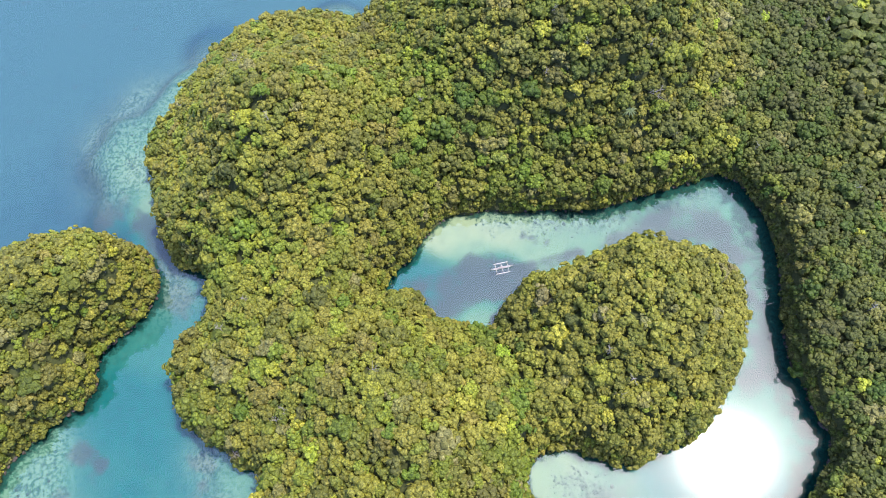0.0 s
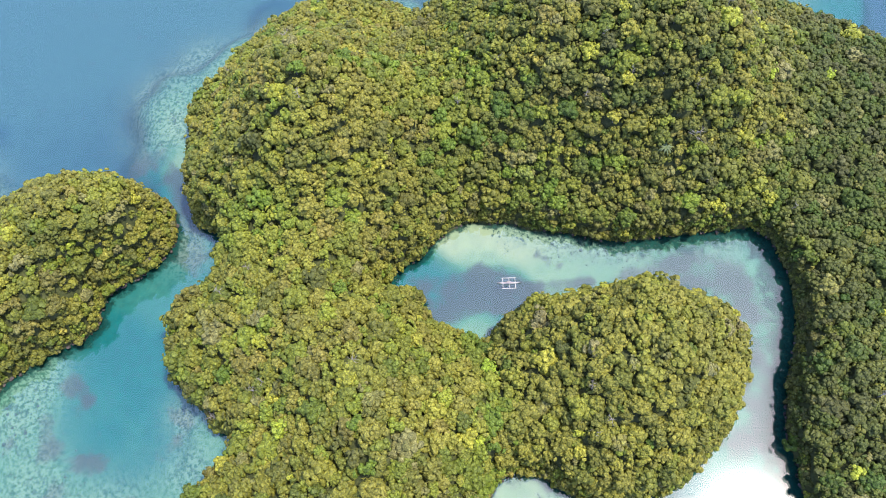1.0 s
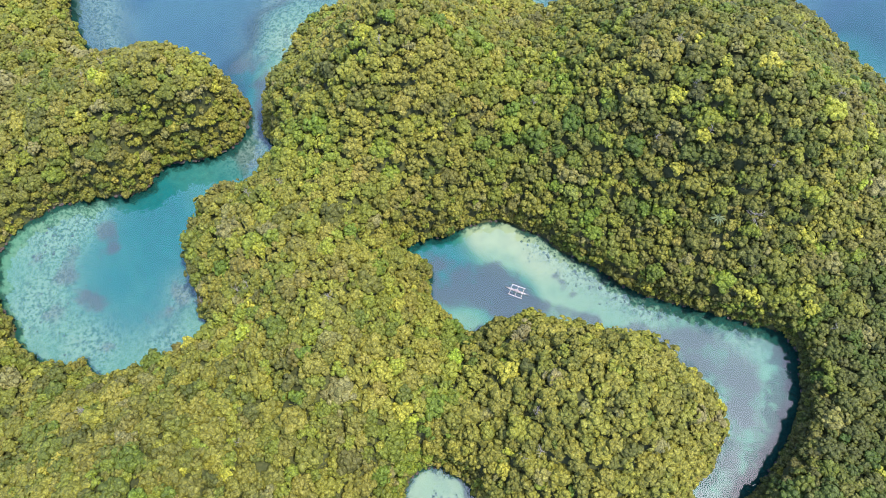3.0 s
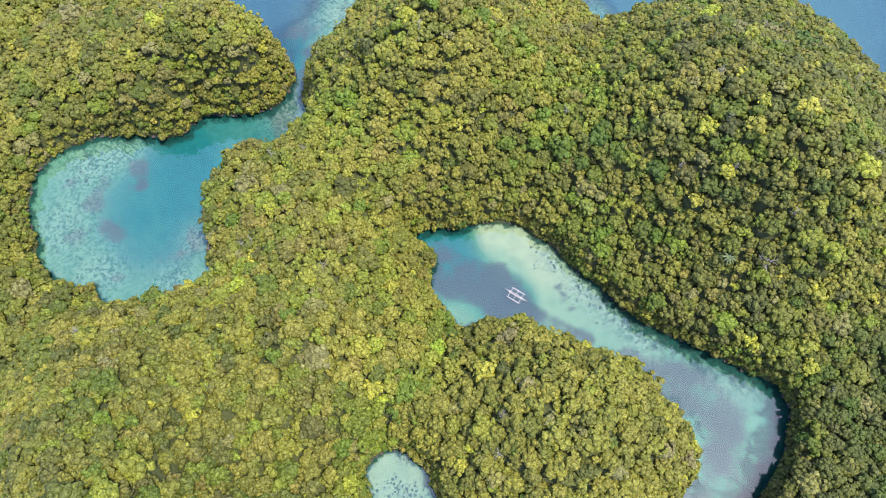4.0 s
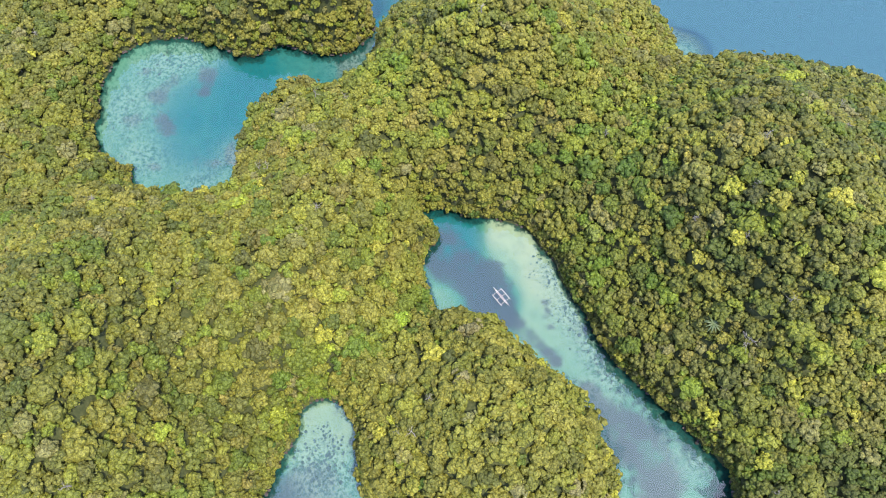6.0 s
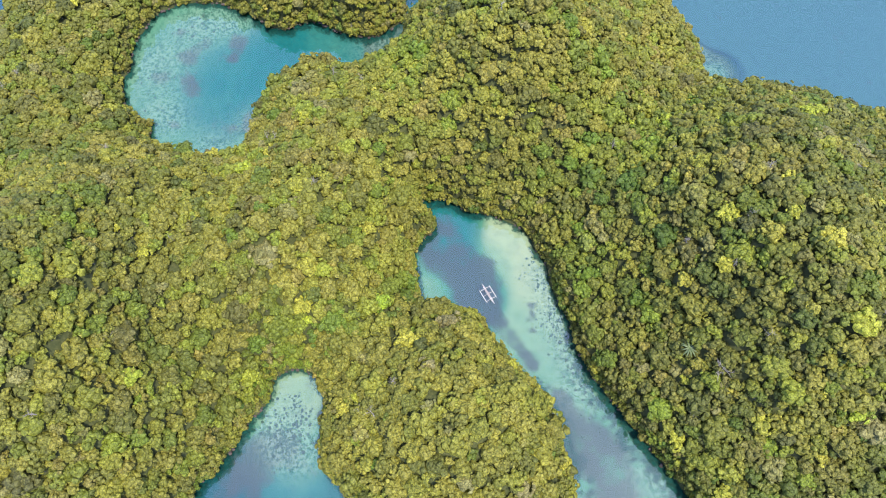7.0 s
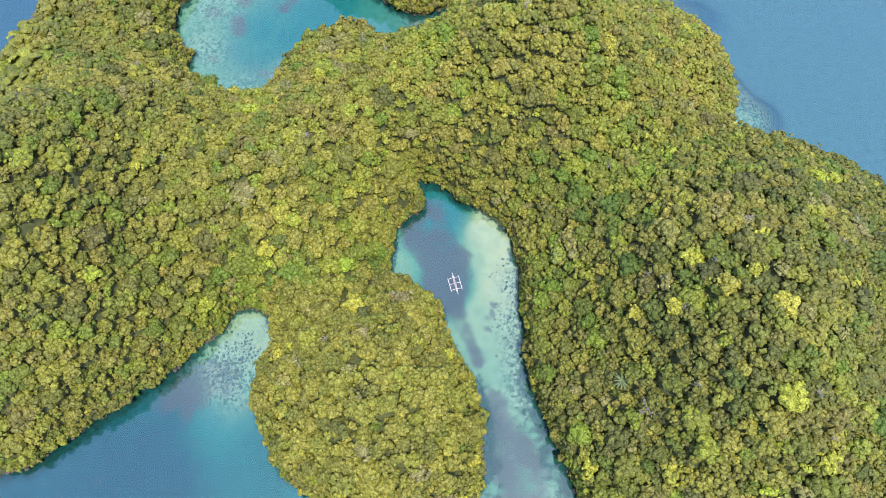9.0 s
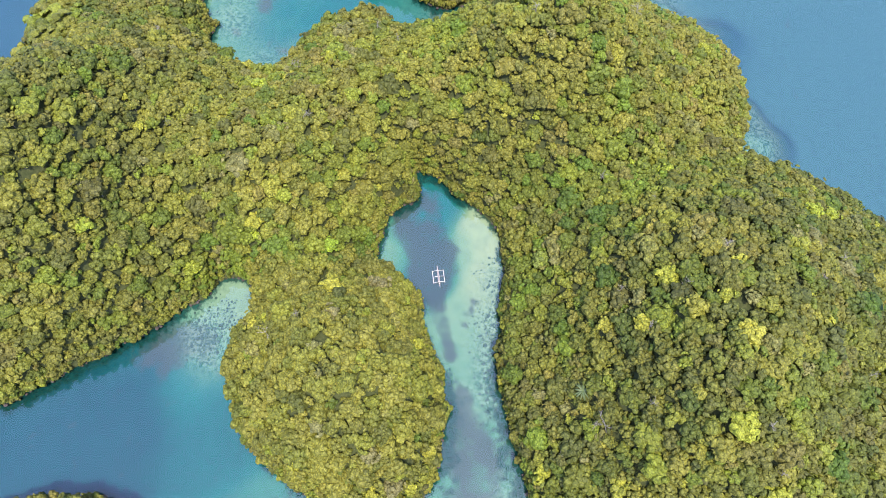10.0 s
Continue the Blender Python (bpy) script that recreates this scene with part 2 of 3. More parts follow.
# still basins and flats: x, y, reach, depth
SEA = [(162, 364, 6, 0.9), (144, 352, 13, 5.0), (164, 352, 12, 5.0), (127, 364, 10, 6.0), (150, 385, 14, 10), (-266, 138, 6, 2.4), (-283, 146, 7, 1.8), (-298, 160, 7, 1.8), (-290, 172, 8, 4), (-270, 260, 50, 20), (-230, 310, 40, 20), (-290, 190, 40, 20), (-120, 330, 35, 20), (-40, 370, 30, 20), (-240, 170, 25, 17), (-173, 186, 9, 0.9),
       (-162, 168, 6, 0.9), (-155, 254, 8, 0.8), (-181, 194, 8, 1.4), (-156, 156, 6, 4.5), (-171, 201, 8, 1.2), (-178, 218, 9, 1.0), (-162, 235, 9, 0.9),
       (-187, 205, 8, 1.4), (-184, 169, 9, 5), (-214, 217, 10, 16), (-214, 178, 10, 16), (-198, 244, 9, 16), (-135, 292, 12, 16), (-63, 302, 7, 1.3), (-66, 294, 6, 1.6), (-84, 300, 7, 3.5), (-96, 299, 5, 2.2), (-140, 268, 8, 1.2), (-131, 282, 7, 2.4),
       (-191, 225, 7, 1.9), (-197, 205, 8, 2.6), (-72, 312, 7, 5), (-146, 290, 8, 7)]
WEST = [(-140, 137, 8, 5), (-139, 114, 8, 5), (-140, 32, 16, 5.0), (-127, 20, 12, 5.0), (-140, 52, 10, 5.4), (-156, 40, 10, 5.0), (-178, 0, 9, 2.8),
        (-187, 34, 8, 2.8), (-163, -10, 8, 2.7), (-140, -9, 8, 2.7), (-112, 2, 8, 2.7), (-96, 30, 6, 2.8), (-192, 17, 8, 2.7), (-160, 66, 9, 5.6),
        (-150, 92, 9, 4.5)]
LAGOON = [(3, 153, 8, 0.8), (-1, 159, 7, 0.9), (15, 158, 8, 0.8), (32, 157, 8, 1.0), (48, 155, 8, 1.5), (10, 109, 7, 2.4), (48, 144, 6, 2.3),
          (59, 147, 7, 2.3), (77, 150, 8, 2.4), (90, 153, 7, 2.6), (10, 142, 6, 2.2), (107, 166, 8, 2.7), (127, 170, 9, 3.2), (142, 161, 7, 2.7), (150, 173, 7, 4.2)]
COVES = [(150, 146, 9, 3.0), (150, 126, 9, 3.0), (149, 100, 9, 3.4), (145, 60, 12, 4.0), (-14, 124, 8, 5.2), (4, 123, 7, 5.2), (22, 128, 7, 5.2), (48, 32, 6, 1.5),
         (58, 26, 7, 1.7), (67, 20, 6, 3.0), (73, 29, 7, 3.2), (88, 16, 9, 4.6), (80, -14, 10, 7.5), (105, -20, 18, 8.6), (97, 42, 8, 6), (115, 32, 14, 6.5),
         (125, -45, 22, 9.2)]
# silt with sky reflection painted over it: x, y, reach
SILT_AND_SKY = [(-10, 112, 7), (-12, 121, 8), (4, 122, 8), (16, 128, 7), (24, 132, 6), (26, 124, 6), (10, 131, 6), (36, 130, 4), (42, 132.5, 3.4), (48, 134.8, 3), (54, 137, 2.8), (60, 139, 2.6), (66, 141.5, 2.4),
        (84, 149, 3), (90, 148, 4), (104, 151, 8), (117, 155, 10), (138, 152, 6), (129, 158, 7), (145, 138, 7), (146, 116, 6), (148, 96, 7), (147, 76, 8), (64, 14, 6), (70, 23, 5), (75, 2, 7),
        (-150, 149, 8), (-161, 159, 6), (-138, 138, 8), (-140, 118, 7), (-184, 168, 9), (-168, 14, 5), (-159, -5, 4.5), (-153, 11, 3.5), (-143, 10.6, 3.5), (-112, 27, 3), (-113, 40, 4), (-123, -1, 2.5), (-171, 43, 5), (-187, 13, 2.5), (-177, 26, 3), (-160, 38, 3)]
WEED = [(38, 151, 1.2), (42, 150, 1.1), (46, 149, 1.2), (50, 147, 1.2)]
REEF = [(144, 356, 9), (164, 352, 9), (-266, 136, 8), (-284, 146, 10), (-300, 160, 10), (-178, 215, 20), (-160, 242, 16), (-182, 190, 14), (-198, 222, 12), (-182, 252, 11), (-150, 272, 10), (-66, 303, 9), (-190, 25, 13), (-168, -6, 14), (-130, -6, 12), (-102, 18, 10), (-112, 42, 8), (-139, 125, 12),
        (26, 161, 6), (46, 161, 7), (66, 161, 8), (83, 162, 8), (130, 175, 9), (60, 20, 10), (72, 26, 9), (-64, 298, 8), (-84, 300, 8), (-187, 48, 9)]
WATER_LEVEL = 0.0


def spline(points, n=4):
    """A closed smooth line through the points."""
    b = np.array(points, float)
    a, c, d = np.roll(b, 1, 0), np.roll(b, -1, 0), np.roll(b, -2, 0)
    out = []
    for k in range(n):
        t = k / n
        out.append(0.5 * (2 * b + (c - a) * t + (2 * a - 5 * b + 4 * c - d) * t * t + (3 * b - a - 3 * c + d) * t ** 3))
    return np.stack(out, 1).reshape(-1, 2)


LINE = spline(NORTH_COAST + WEST_LAGOON_SHORE + SOUTH_COAST + HEADLAND_SHORE + EAST_SHORE)
LINE = LINE + np.random.RandomState(4).normal(0, 0.8, LINE.shape)


def inland(x, y):
    """Metres from the coast: plus on land, minus in the water."""
    d, ins = np.full(x.shape, 1e12), np.zeros(x.shape, bool)
    for (ax, ay), (bx, by) in zip(LINE, np.roll(LINE, -1, 0)):
        ux, uy = bx - ax, by - ay
        t = np.clip(((x - ax) * ux + (y - ay) * uy) / (ux * ux + uy * uy + 1e-9), 0, 1)
        d = np.minimum(d, (x - ax - t * ux) ** 2 + (y - ay - t * uy) ** 2)
        if ay != by:
            ins ^= ((ay > y) != (by > y)) & (x < ux * (y - ay) / uy + ax)
    return np.where(ins, np.sqrt(d), -np.sqrt(d))


def waves(x, y, size, seed):
    """Smooth noise of about -1 to 1 from summed sines."""
    r = np.random.RandomState(seed)
    v = 0
    for k in range(9):
        a, f, ph = r.uniform(0, 6.28), (0.6 + 0.9 * r.rand()) * 6.28 / size, r.uniform(0, 6.28)
        v = v + np.sin((x * np.cos(a) + y * np.sin(a)) * f + ph)
    return v / 4.0


def bells(x, y, rows):
    return sum(np.exp(-((x - a) ** 2 + (y - b) ** 2) / (2 * r * r)) for a, b, r in rows)


def land_height(x, y, d):
    h = 15.5 + sum(q * np.exp(-((x - a) ** 2 + (y - b) ** 2) / (2 * r * r)) for a, b, r, q in HILLS)
    bluff = np.clip(np.clip((x - 10) / 30, 0, 1) * np.clip((y - 148) / 8, 0, 1) + np.clip((x - 148) / 8, 0, 1), 0, 1)
    cliff = 4.0 + 4.5 * bluff
    rise = (1 - np.exp(-np.maximum(d + cliff, 0) / 10.5)) * np.maximum(h + 1.5 * waves(x, y, 38, 3), 6)
    return np.minimum(rise, 0.3 + (3.2 + 2.0 * bluff) * np.maximum(d, 0))


def sea_depth(x, y, d):
    w, s = 2e-4, 2e-4 * 16
    for a, b, r, q in SEA + WEST + LAGOON + COVES:
        g = np.exp(-((x - a) ** 2 + (y - b) ** 2) / (2 * r * r))
        w, s = w + g, s + g * q
    return s / w


# ---- ground: one sheet of hills and seabed, out to the horizon ----
def axis(lo, hi, step):
    far = np.array([30, 80, 200, 500, 1200, 2500, 4300.0])
    return np.concatenate([lo - far[::-1], np.arange(lo, hi + 0.1, step), hi + far])


def ground_sheet():
    xs, ys = axis(-350, 290, 2.5), axis(-160, 380, 2.5)
    gx, gy = np.meshgrid(xs, ys)
    d = inland(gx, gy)
    dep = sea_depth(gx, gy, d)
    z = np.where(d > 0, land_height(gx, gy, d), -dep * (1 - np.exp(np.minimum(d, 0) / 2.5)))
    nx, ny = len(xs), len(ys)
    i = (np.arange(ny - 1)[:, None] * nx + np.arange(nx - 1)[None, :]).ravel()
    quads = np.stack([i, i + 1, i + nx + 1, i + nx], 1)
    me = bpy.data.meshes.new("ground")
    me.from_pydata(np.stack([gx, gy, z], -1).reshape(-1, 3).tolist(), [], quads.tolist())
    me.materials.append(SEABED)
    me.polygons.foreach_set("use_smooth", np.ones(len(quads), bool))
    # the painted band is widest by the north and east banks, for their reflection
    for name, v in (("dark_rim_reflection", np.clip(1 + d / (6.0 * (1 - 0.7 * np.maximum(np.clip((-130 - gx) / 15, 0, 1) * (gy > 140), gy > 270)) + 10.0 * np.clip((gx - 40) / 60, 0, 1) * (gy > 142) * (gy < 200) + 16.0 * np.clip((gx - 138) / 14, 0, 1) * (gy < 200)), 0, 1)), ("depth", dep), ("silt_and_sky", 0.85 * np.minimum(bells(gx, gy, SILT_AND_SKY + WEED), 1)), ("reef", np.minimum(bells(gx, gy, REEF), 1))):
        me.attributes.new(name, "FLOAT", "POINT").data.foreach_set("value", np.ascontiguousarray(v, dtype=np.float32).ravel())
    return tagged(new("ground", me), "forested limestone hills and pale sandy seabed", "ground", kind="structure")


def water_sheet():
    me = bpy.data.meshes.new("water")
    s = 4500
    me.from_pydata([(-s, -s, WATER_LEVEL), (s, -s, WATER_LEVEL), (s, s, WATER_LEVEL), (-s, s, WATER_LEVEL)], [], [(0, 1, 2, 3)])
    me.materials.append(WATER)
    return tagged(new("water", me), "clear calm turquoise and blue tropical sea water", "water", kind="structure")


ground_sheet()
water_sheet()


# ---- trees ----
def dome(axis_dir, centre, radius, sides, rng, rings=((32, 1.0), (80, 1.0)), squash=1.0):
    """A leafy lump: a rough dome of the given sides that faces along axis_dir."""
    w = np.array(axis_dir) / np.linalg.norm(axis_dir)
    u = np.cross(w, (0.31, 0.9, 0.29))
    u /= np.linalg.norm(u)
    v = np.cross(w, u)
    pts = [w * radius * squash * rng.uniform(0.9, 1.15)]
    for k, (polar, grow) in enumerate(rings):
        for j in range(sides):
            a = 2 * math.pi * (j + 0.5 * k) / sides + rng.uniform(-0.2, 0.2)
            p = math.radians(polar)
            pts.append((w * math.cos(p) * squash + (u * math.cos(a) + v * math.sin(a)) * math.sin(p)) * radius * grow * rng.uniform(0.80, 1.20))
    tri = [(0, 1 + j, 1 + (j + 1) % sides) for j in range(sides)]
    for k in range(len(rings) - 1):
        a, b = 1 + k * sides, 1 + (k + 1) * sides
        for j in range(sides):
            j2 = (j + 1) % sides
            tri += [(a + j, b + j, a + j2), (a + j2, b + j, b + j2)]
    return np.array(pts) + np.array(centre), np.array(tri)


def crown_shape(seed, lumps, size, leaves, flat, heads):
    """A crown of unit radius: one or more leafy heads, rounded clumps all over them and loose leaf sprays."""
    rng = np.random.RandomState(seed)
    vs, fs, n = [], [], 0

    def put(v, f):
        nonlocal n
        vs.append(v), fs.append(f + n)
        n += len(v)

    tops = [(np.zeros(3), 1.0)]
    if heads > 1:
        tops = []
        for k in range(heads):
            a = 2 * math.pi * (k + rng.uniform(-0.25, 0.25)) / heads
            off = rng.uniform(0.30, 0.46)
            tops.append((np.array((off * math.cos(a), off * math.sin(a), rng.uniform(-0.18, 0.10))), rng.uniform(0.52, 0.72)))
        if heads > 2:
            tops.append((np.array((rng.uniform(-0.15, 0.15), rng.uniform(-0.15, 0.15), 0.16)), rng.uniform(0.5, 0.65)))
    area = sum(hr * hr for _, hr in tops)
    for off, hr in tops:
        put(*dome((0, 0, 1), off + np.array((0, 0, -0.1 * flat)), 0.84 * hr, 6, rng, ((42, 1.0), (92, 1.0)), flat / hr ** 0.4))
        bulge = rng.uniform(0, 6.28, 2)
        shape_by = np.array((1, 1, flat / hr ** 0.4))
        num = max(5, round(lumps * hr * hr / area))
        for k in range(num):
            z = 1 - (k + 0.5) / num * 1.34
            a = k * 2.39996 + rng.uniform(-0.8, 0.8)
            q = math.sqrt(max(0, 1 - z * z))
            di = np.array((q * math.cos(a), q * math.sin(a), z)) + rng.normal(0, 0.10, 3)
            swell = 1 + 0.14 * math.sin(2 * a + bulge[0]) + 0.12 * math.sin(3 * a + 4 * z + bulge[1])
            c = off + di * rng.uniform(0.69, 0.90) * swell * hr * shape_by
            put(*dome(di + np.array((0, 0, 0.3)), c, size * rng.choice((0.65, 0.8, 1.0, 1.15, 1.35)), 5, rng, ((40, 1.0), (86, 1.0)), rng.uniform(0.7, 1.0)))
        for k in range(round(leaves * hr * hr / area)):
            z = 1 - rng.rand() * 1.15
            a = rng.uniform(0, 6.283)
            q = math.sqrt(max(0, 1 - z * z))
            di = np.array((q * math.cos(a), q * math.sin(a), z))
            swell = 1 + 0.14 * math.sin(2 * a + bulge[0]) + 0.12 * math.sin(3 * a + 4 * z + bulge[1])
            c = off + di * rng.uniform(1.0, 1.16) * swell * hr * shape_by
            up = di + np.array((0, 0, 0.4)) + rng.normal(0, 0.45, 3)
            t = np.cross(up, rng.normal(0, 1, 3))
            t /= np.linalg.norm(t)
            u = np.cross(up, t)
            u /= np.linalg.norm(u)
            L = size * rng.uniform(0.35, 0.75)
            put(np.array([c - t * L, c + u * L * 0.9, c + t * L]), np.array([(0, 1, 2)]))
    return np.concatenate(vs), np.concatenate(fs)


# small, middle and large crowns, and undergrowth
SHAPES = [crown_shape(10 + k, *p) for k, p in enumerate(
    [(12, 0.38, 12, 0.82, 1)] * 3 + [(13, 0.36, 12, 0.76, 2)] * 2 + [(23, 0.30, 16, 0.74, 1)] * 2 + [(23, 0.29, 16, 0.70, 2)] * 2 + [(24, 0.285, 16, 0.68, 3)] * 2
    + [(40, 0.232, 26, 0.64, 3)] * 2 + [(40, 0.228, 26, 0.62, 4)] * 2 + [(40, 0.228, 26, 0.64, 5)]
    + [(8, 0.46, 6, 0.85, 1)] * 3)]


def tri_mesh(name, v, f, mat, tint=None, cast=None, smooth=False):
    me = bpy.data.meshes.new(name)
    me.vertices.add(len(v))
    me.vertices.foreach_set("co", np.ascontiguousarray(v, dtype=np.float32).ravel())
    me.loops.add(3 * len(f))
    me.loops.foreach_set("vertex_index", np.ascontiguousarray(f, dtype=np.int32).ravel())
    me.polygons.add(len(f))
    me.polygons.foreach_set("loop_start", np.arange(0, 3 * len(f), 3, dtype=np.int32))
    me.polygons.foreach_set("use_smooth", np.full(len(f), smooth))
    if tint is not None:
        me.attributes.new("tint", "FLOAT", "POINT").data.foreach_set("value", np.ascontiguousarray(tint, dtype=np.float32))
    if cast is not None:
        me.attributes.new("cast", "FLOAT", "POINT").data.foreach_set("value", np.ascontiguousarray(cast, dtype=np.float32))
    me.materials.append(mat)
    me.update(calc_edges=True)
    return me


def trunk_shape(r0, r1, h, sides=5):
    a = np.arange(sides) * 2 * math.pi / sides
    ring = np.stack([np.cos(a), np.sin(a)], 1)
    v = np.concatenate([np.c_[ring * r0, np.zeros(sides)], np.c_[ring * r1 + np.array((0.15, 0.1)), np.full(sides, h)]])
    f = []
    for j in range(sides):
        k = (j + 1) % sides
        f += [(j, k, sides + j), (k, sides + k, sides + j)]
    return v, np.array(f)


# where the trees stand: large crowns first, then smaller ones wherever there is room left
rng = np.random.RandomState(7)
GRID = 6.0
bins = {}
spots, far_in, radius, floor_z = [], [], [], []


def sow(tries, r_low, r_high, room, inset, ends=(-326, 262, -110, 356)):
    """Tries for trees of these radii at random on the land, each with its room from the ones that stand."""
    px, py = rng.uniform(ends[0], ends[1], tries), rng.uniform(ends[2], ends[3], tries)
    near = inland(px, py)
    ok = near > inset
    px, py, near = px[ok], py[ok], near[ok]
    pz = land_height(px, py, near)
    rr = rng.uniform(r_low, r_high, len(px))
    for qx, qy, qz, di, r in zip(px.tolist(), py.tolist(), pz.tolist(), near.tolist(), rr.tolist()):
        cx, cy = int(qx // GRID), int(qy // GRID)
        free = True
        for i in range(cx - 2, cx + 3):
            for j in range(cy - 2, cy + 3):
                for ox, oy, oz, o in bins.get((i, j), ()):
                    need = room * (r + o)
                    if (ox - qx) ** 2 + (oy - qy) ** 2 + 1.2 * (oz - qz) ** 2 < need * need:
                        free = False
                        break
                if not free:
                    break
            if not free:
                break
        if free:
            bins.setdefault((cx, cy), []).append((qx, qy, qz, r))
            spots.append((qx, qy)), far_in.append(di), radius.append(r), floor_z.append(qz)


sow(2400, 4.8, 6.4, 0.88, 4.5)
sow(8000, 3.7, 4.8, 0.70, 3.2)
sow(24000, 2.8, 3.7, 0.63, 2.4)
canopy = len(spots)
sow(70000, 1.5, 2.4, 0.70, 0.8, (-300, 205, -76, 356))
spots, far_in, radius, floor_z = np.array(spots), np.array(far_in), np.array(radius), np.array(floor_z)
grown = len(spots)
# the trees along the shore lean out over the water
nxt = np.roll(LINE, -1, 0)
steps = []
for a, b in zip(LINE, nxt):
    gap = math.hypot(*(b - a))
    for k in range(max(1, round(gap / 2.1))):
        q = a + (b - a) * (k + rng.rand()) * 2.1 / max(gap, 2.1)
        side = np.array((-(b - a)[1], (b - a)[0])) / max(gap, 0.1)
        steps.append(q + side * (rng.uniform(0.15, 1.2) if rng.rand() < 0.5 else rng.uniform(1.2, 3.6)))
fringe = np.array(steps)
fringe_in = inland(fringe[:, 0], fringe[:, 1])
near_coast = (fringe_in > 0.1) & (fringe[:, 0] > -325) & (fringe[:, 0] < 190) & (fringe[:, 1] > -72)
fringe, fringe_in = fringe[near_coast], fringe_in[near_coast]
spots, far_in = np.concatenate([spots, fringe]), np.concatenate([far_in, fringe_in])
added = len(fringe)
# and low shrubs overhang the waterline
shrubs = []
for a, b in zip(LINE, nxt):
    gap = math.hypot(*(b - a))
    side = np.array((-(b - a)[1], (b - a)[0])) / max(gap, 0.1)
    for k in range(max(1, round(gap / 1.7))):
        q = a + (b - a) * rng.rand() + side * rng.uniform(-0.2, 1.0)
        if -325 < q[0] < 190 and q[1] > -72:
            shrubs.append(q)
shrubs = np.array(shrubs)
shrub_in = np.maximum(inland(shrubs[:, 0], shrubs[:, 1]), 0)
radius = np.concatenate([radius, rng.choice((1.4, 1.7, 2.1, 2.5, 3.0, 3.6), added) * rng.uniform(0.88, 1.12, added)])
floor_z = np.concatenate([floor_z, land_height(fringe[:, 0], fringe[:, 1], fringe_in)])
first_shrub, more = len(spots), len(shrubs)
spots, far_in = np.concatenate([spots, shrubs]), np.concatenate([far_in, shrub_in])
radius = np.concatenate([radius, rng.uniform(1.2, 2.1, more)])
floor_z = np.concatenate([floor_z, land_height(shrubs[:, 0], shrubs[:, 1], shrub_in)])
count = len(spots)
radius[:canopy] *= 1.10
tall = rng.uniform(4.6, 7.2, count) + 0.85 * (radius - 3.1)
tall[canopy:grown] = rng.uniform(3.2, 5.4, grown - canopy)
tall[grown:] = rng.uniform(2.2, 4.2, count - grown) + 0.5 * radius[grown:]
tall[first_shrub:] = rng.uniform(1.0, 2.0, more) + 0.45 * radius[first_shrub:]
kind = np.where(radius < 2.7, 0, np.where(radius < 4.6, 1, 2))
kind[grown:] = 0
patch = waves(spots[:, 0], spots[:, 1], 45, 11)
# species tone, plus slope shade painted in: darker east and north-east, lighter north-west
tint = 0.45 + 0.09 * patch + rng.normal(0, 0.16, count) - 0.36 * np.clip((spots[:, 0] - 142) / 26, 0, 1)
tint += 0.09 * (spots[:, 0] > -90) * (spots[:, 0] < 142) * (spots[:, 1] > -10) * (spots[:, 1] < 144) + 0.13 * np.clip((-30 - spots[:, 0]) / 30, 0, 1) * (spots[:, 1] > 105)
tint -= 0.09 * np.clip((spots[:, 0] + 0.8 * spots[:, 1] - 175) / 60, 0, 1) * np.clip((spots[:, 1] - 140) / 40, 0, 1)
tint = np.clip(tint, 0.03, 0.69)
pick = rng.rand(count)
tint[pick < 0.015] = rng.uniform(0.79, 0.87, (pick < 0.015).sum())
tint[pick > 0.965] = rng.uniform(0.93, 1.0, (pick > 0.965).sum())
shape = np.where(kind == 0, rng.randint(0, 5, count), np.where(kind == 1, rng.randint(5, 11, count), rng.randint(11, 16, count)))
shape[first_shrub:] = rng.randint(16, 19, more)
shape[canopy:grown] = rng.randint(16, 19, grown - canopy)
turn = rng.uniform(0, 6.283, count)
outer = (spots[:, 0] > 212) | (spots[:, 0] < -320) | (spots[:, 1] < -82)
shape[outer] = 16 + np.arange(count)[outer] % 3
cast = 0.58 + rng.normal(0, 0.21, count) + 0.07 * waves(spots[:, 0], spots[:, 1], 60, 17)
# greener groves in the hollows: x, y, reach
GROVES = [(33, 24, 9), (30, 45, 10), (26, 68, 9), (14, 92, 7), (-5, 205, 18), (-20, 232, 14), (-90, 132, 14), (-108, 60, 8), (40, 172, 10), (150, 192, 12)]
grove = np.minimum(bells(spots[:, 0], spots[:, 1], GROVES), 1)
cast = np.clip(cast - 0.27 * grove, 0, 1)
tint = np.where(tint < 0.78, tint + 0.02 * grove, tint)
cast[tint > 0.92] = 0.55
# trees that stand out: x, y, crown radius, tint
NOTABLE = [(73, 249, 6.0, 0.85), (61, 234, 5.0, 0.76), (64, 217, 4.4, 0.83), (62, 205, 4.0, 0.80), (24, 81, 4.4, 0.84), (6, 55, 5.0, 0.76), (-9, 85, 4.0, 0.77),
           (34, -21, 4.6, 0.82), (-46, 86, 4.6, 0.75), (31, 277, 4.8, 0.78), (-78, 21, 4.6, 0.84), (144, 192, 4.0, 0.83), (9, 61, 4.0, 0.78), (50, -26, 6.0, 0.22),
           (47, 248, 6.4, 0.34), (11, 191, 4.0, 0.12), (19, 186, 6.0, 0.94), (25, 181, 5.0, 0.93), (2, 320, 4.4, 0.98), (-30, 60, 4.6, 0.74), (35, -10, 5.5, 0.30)]
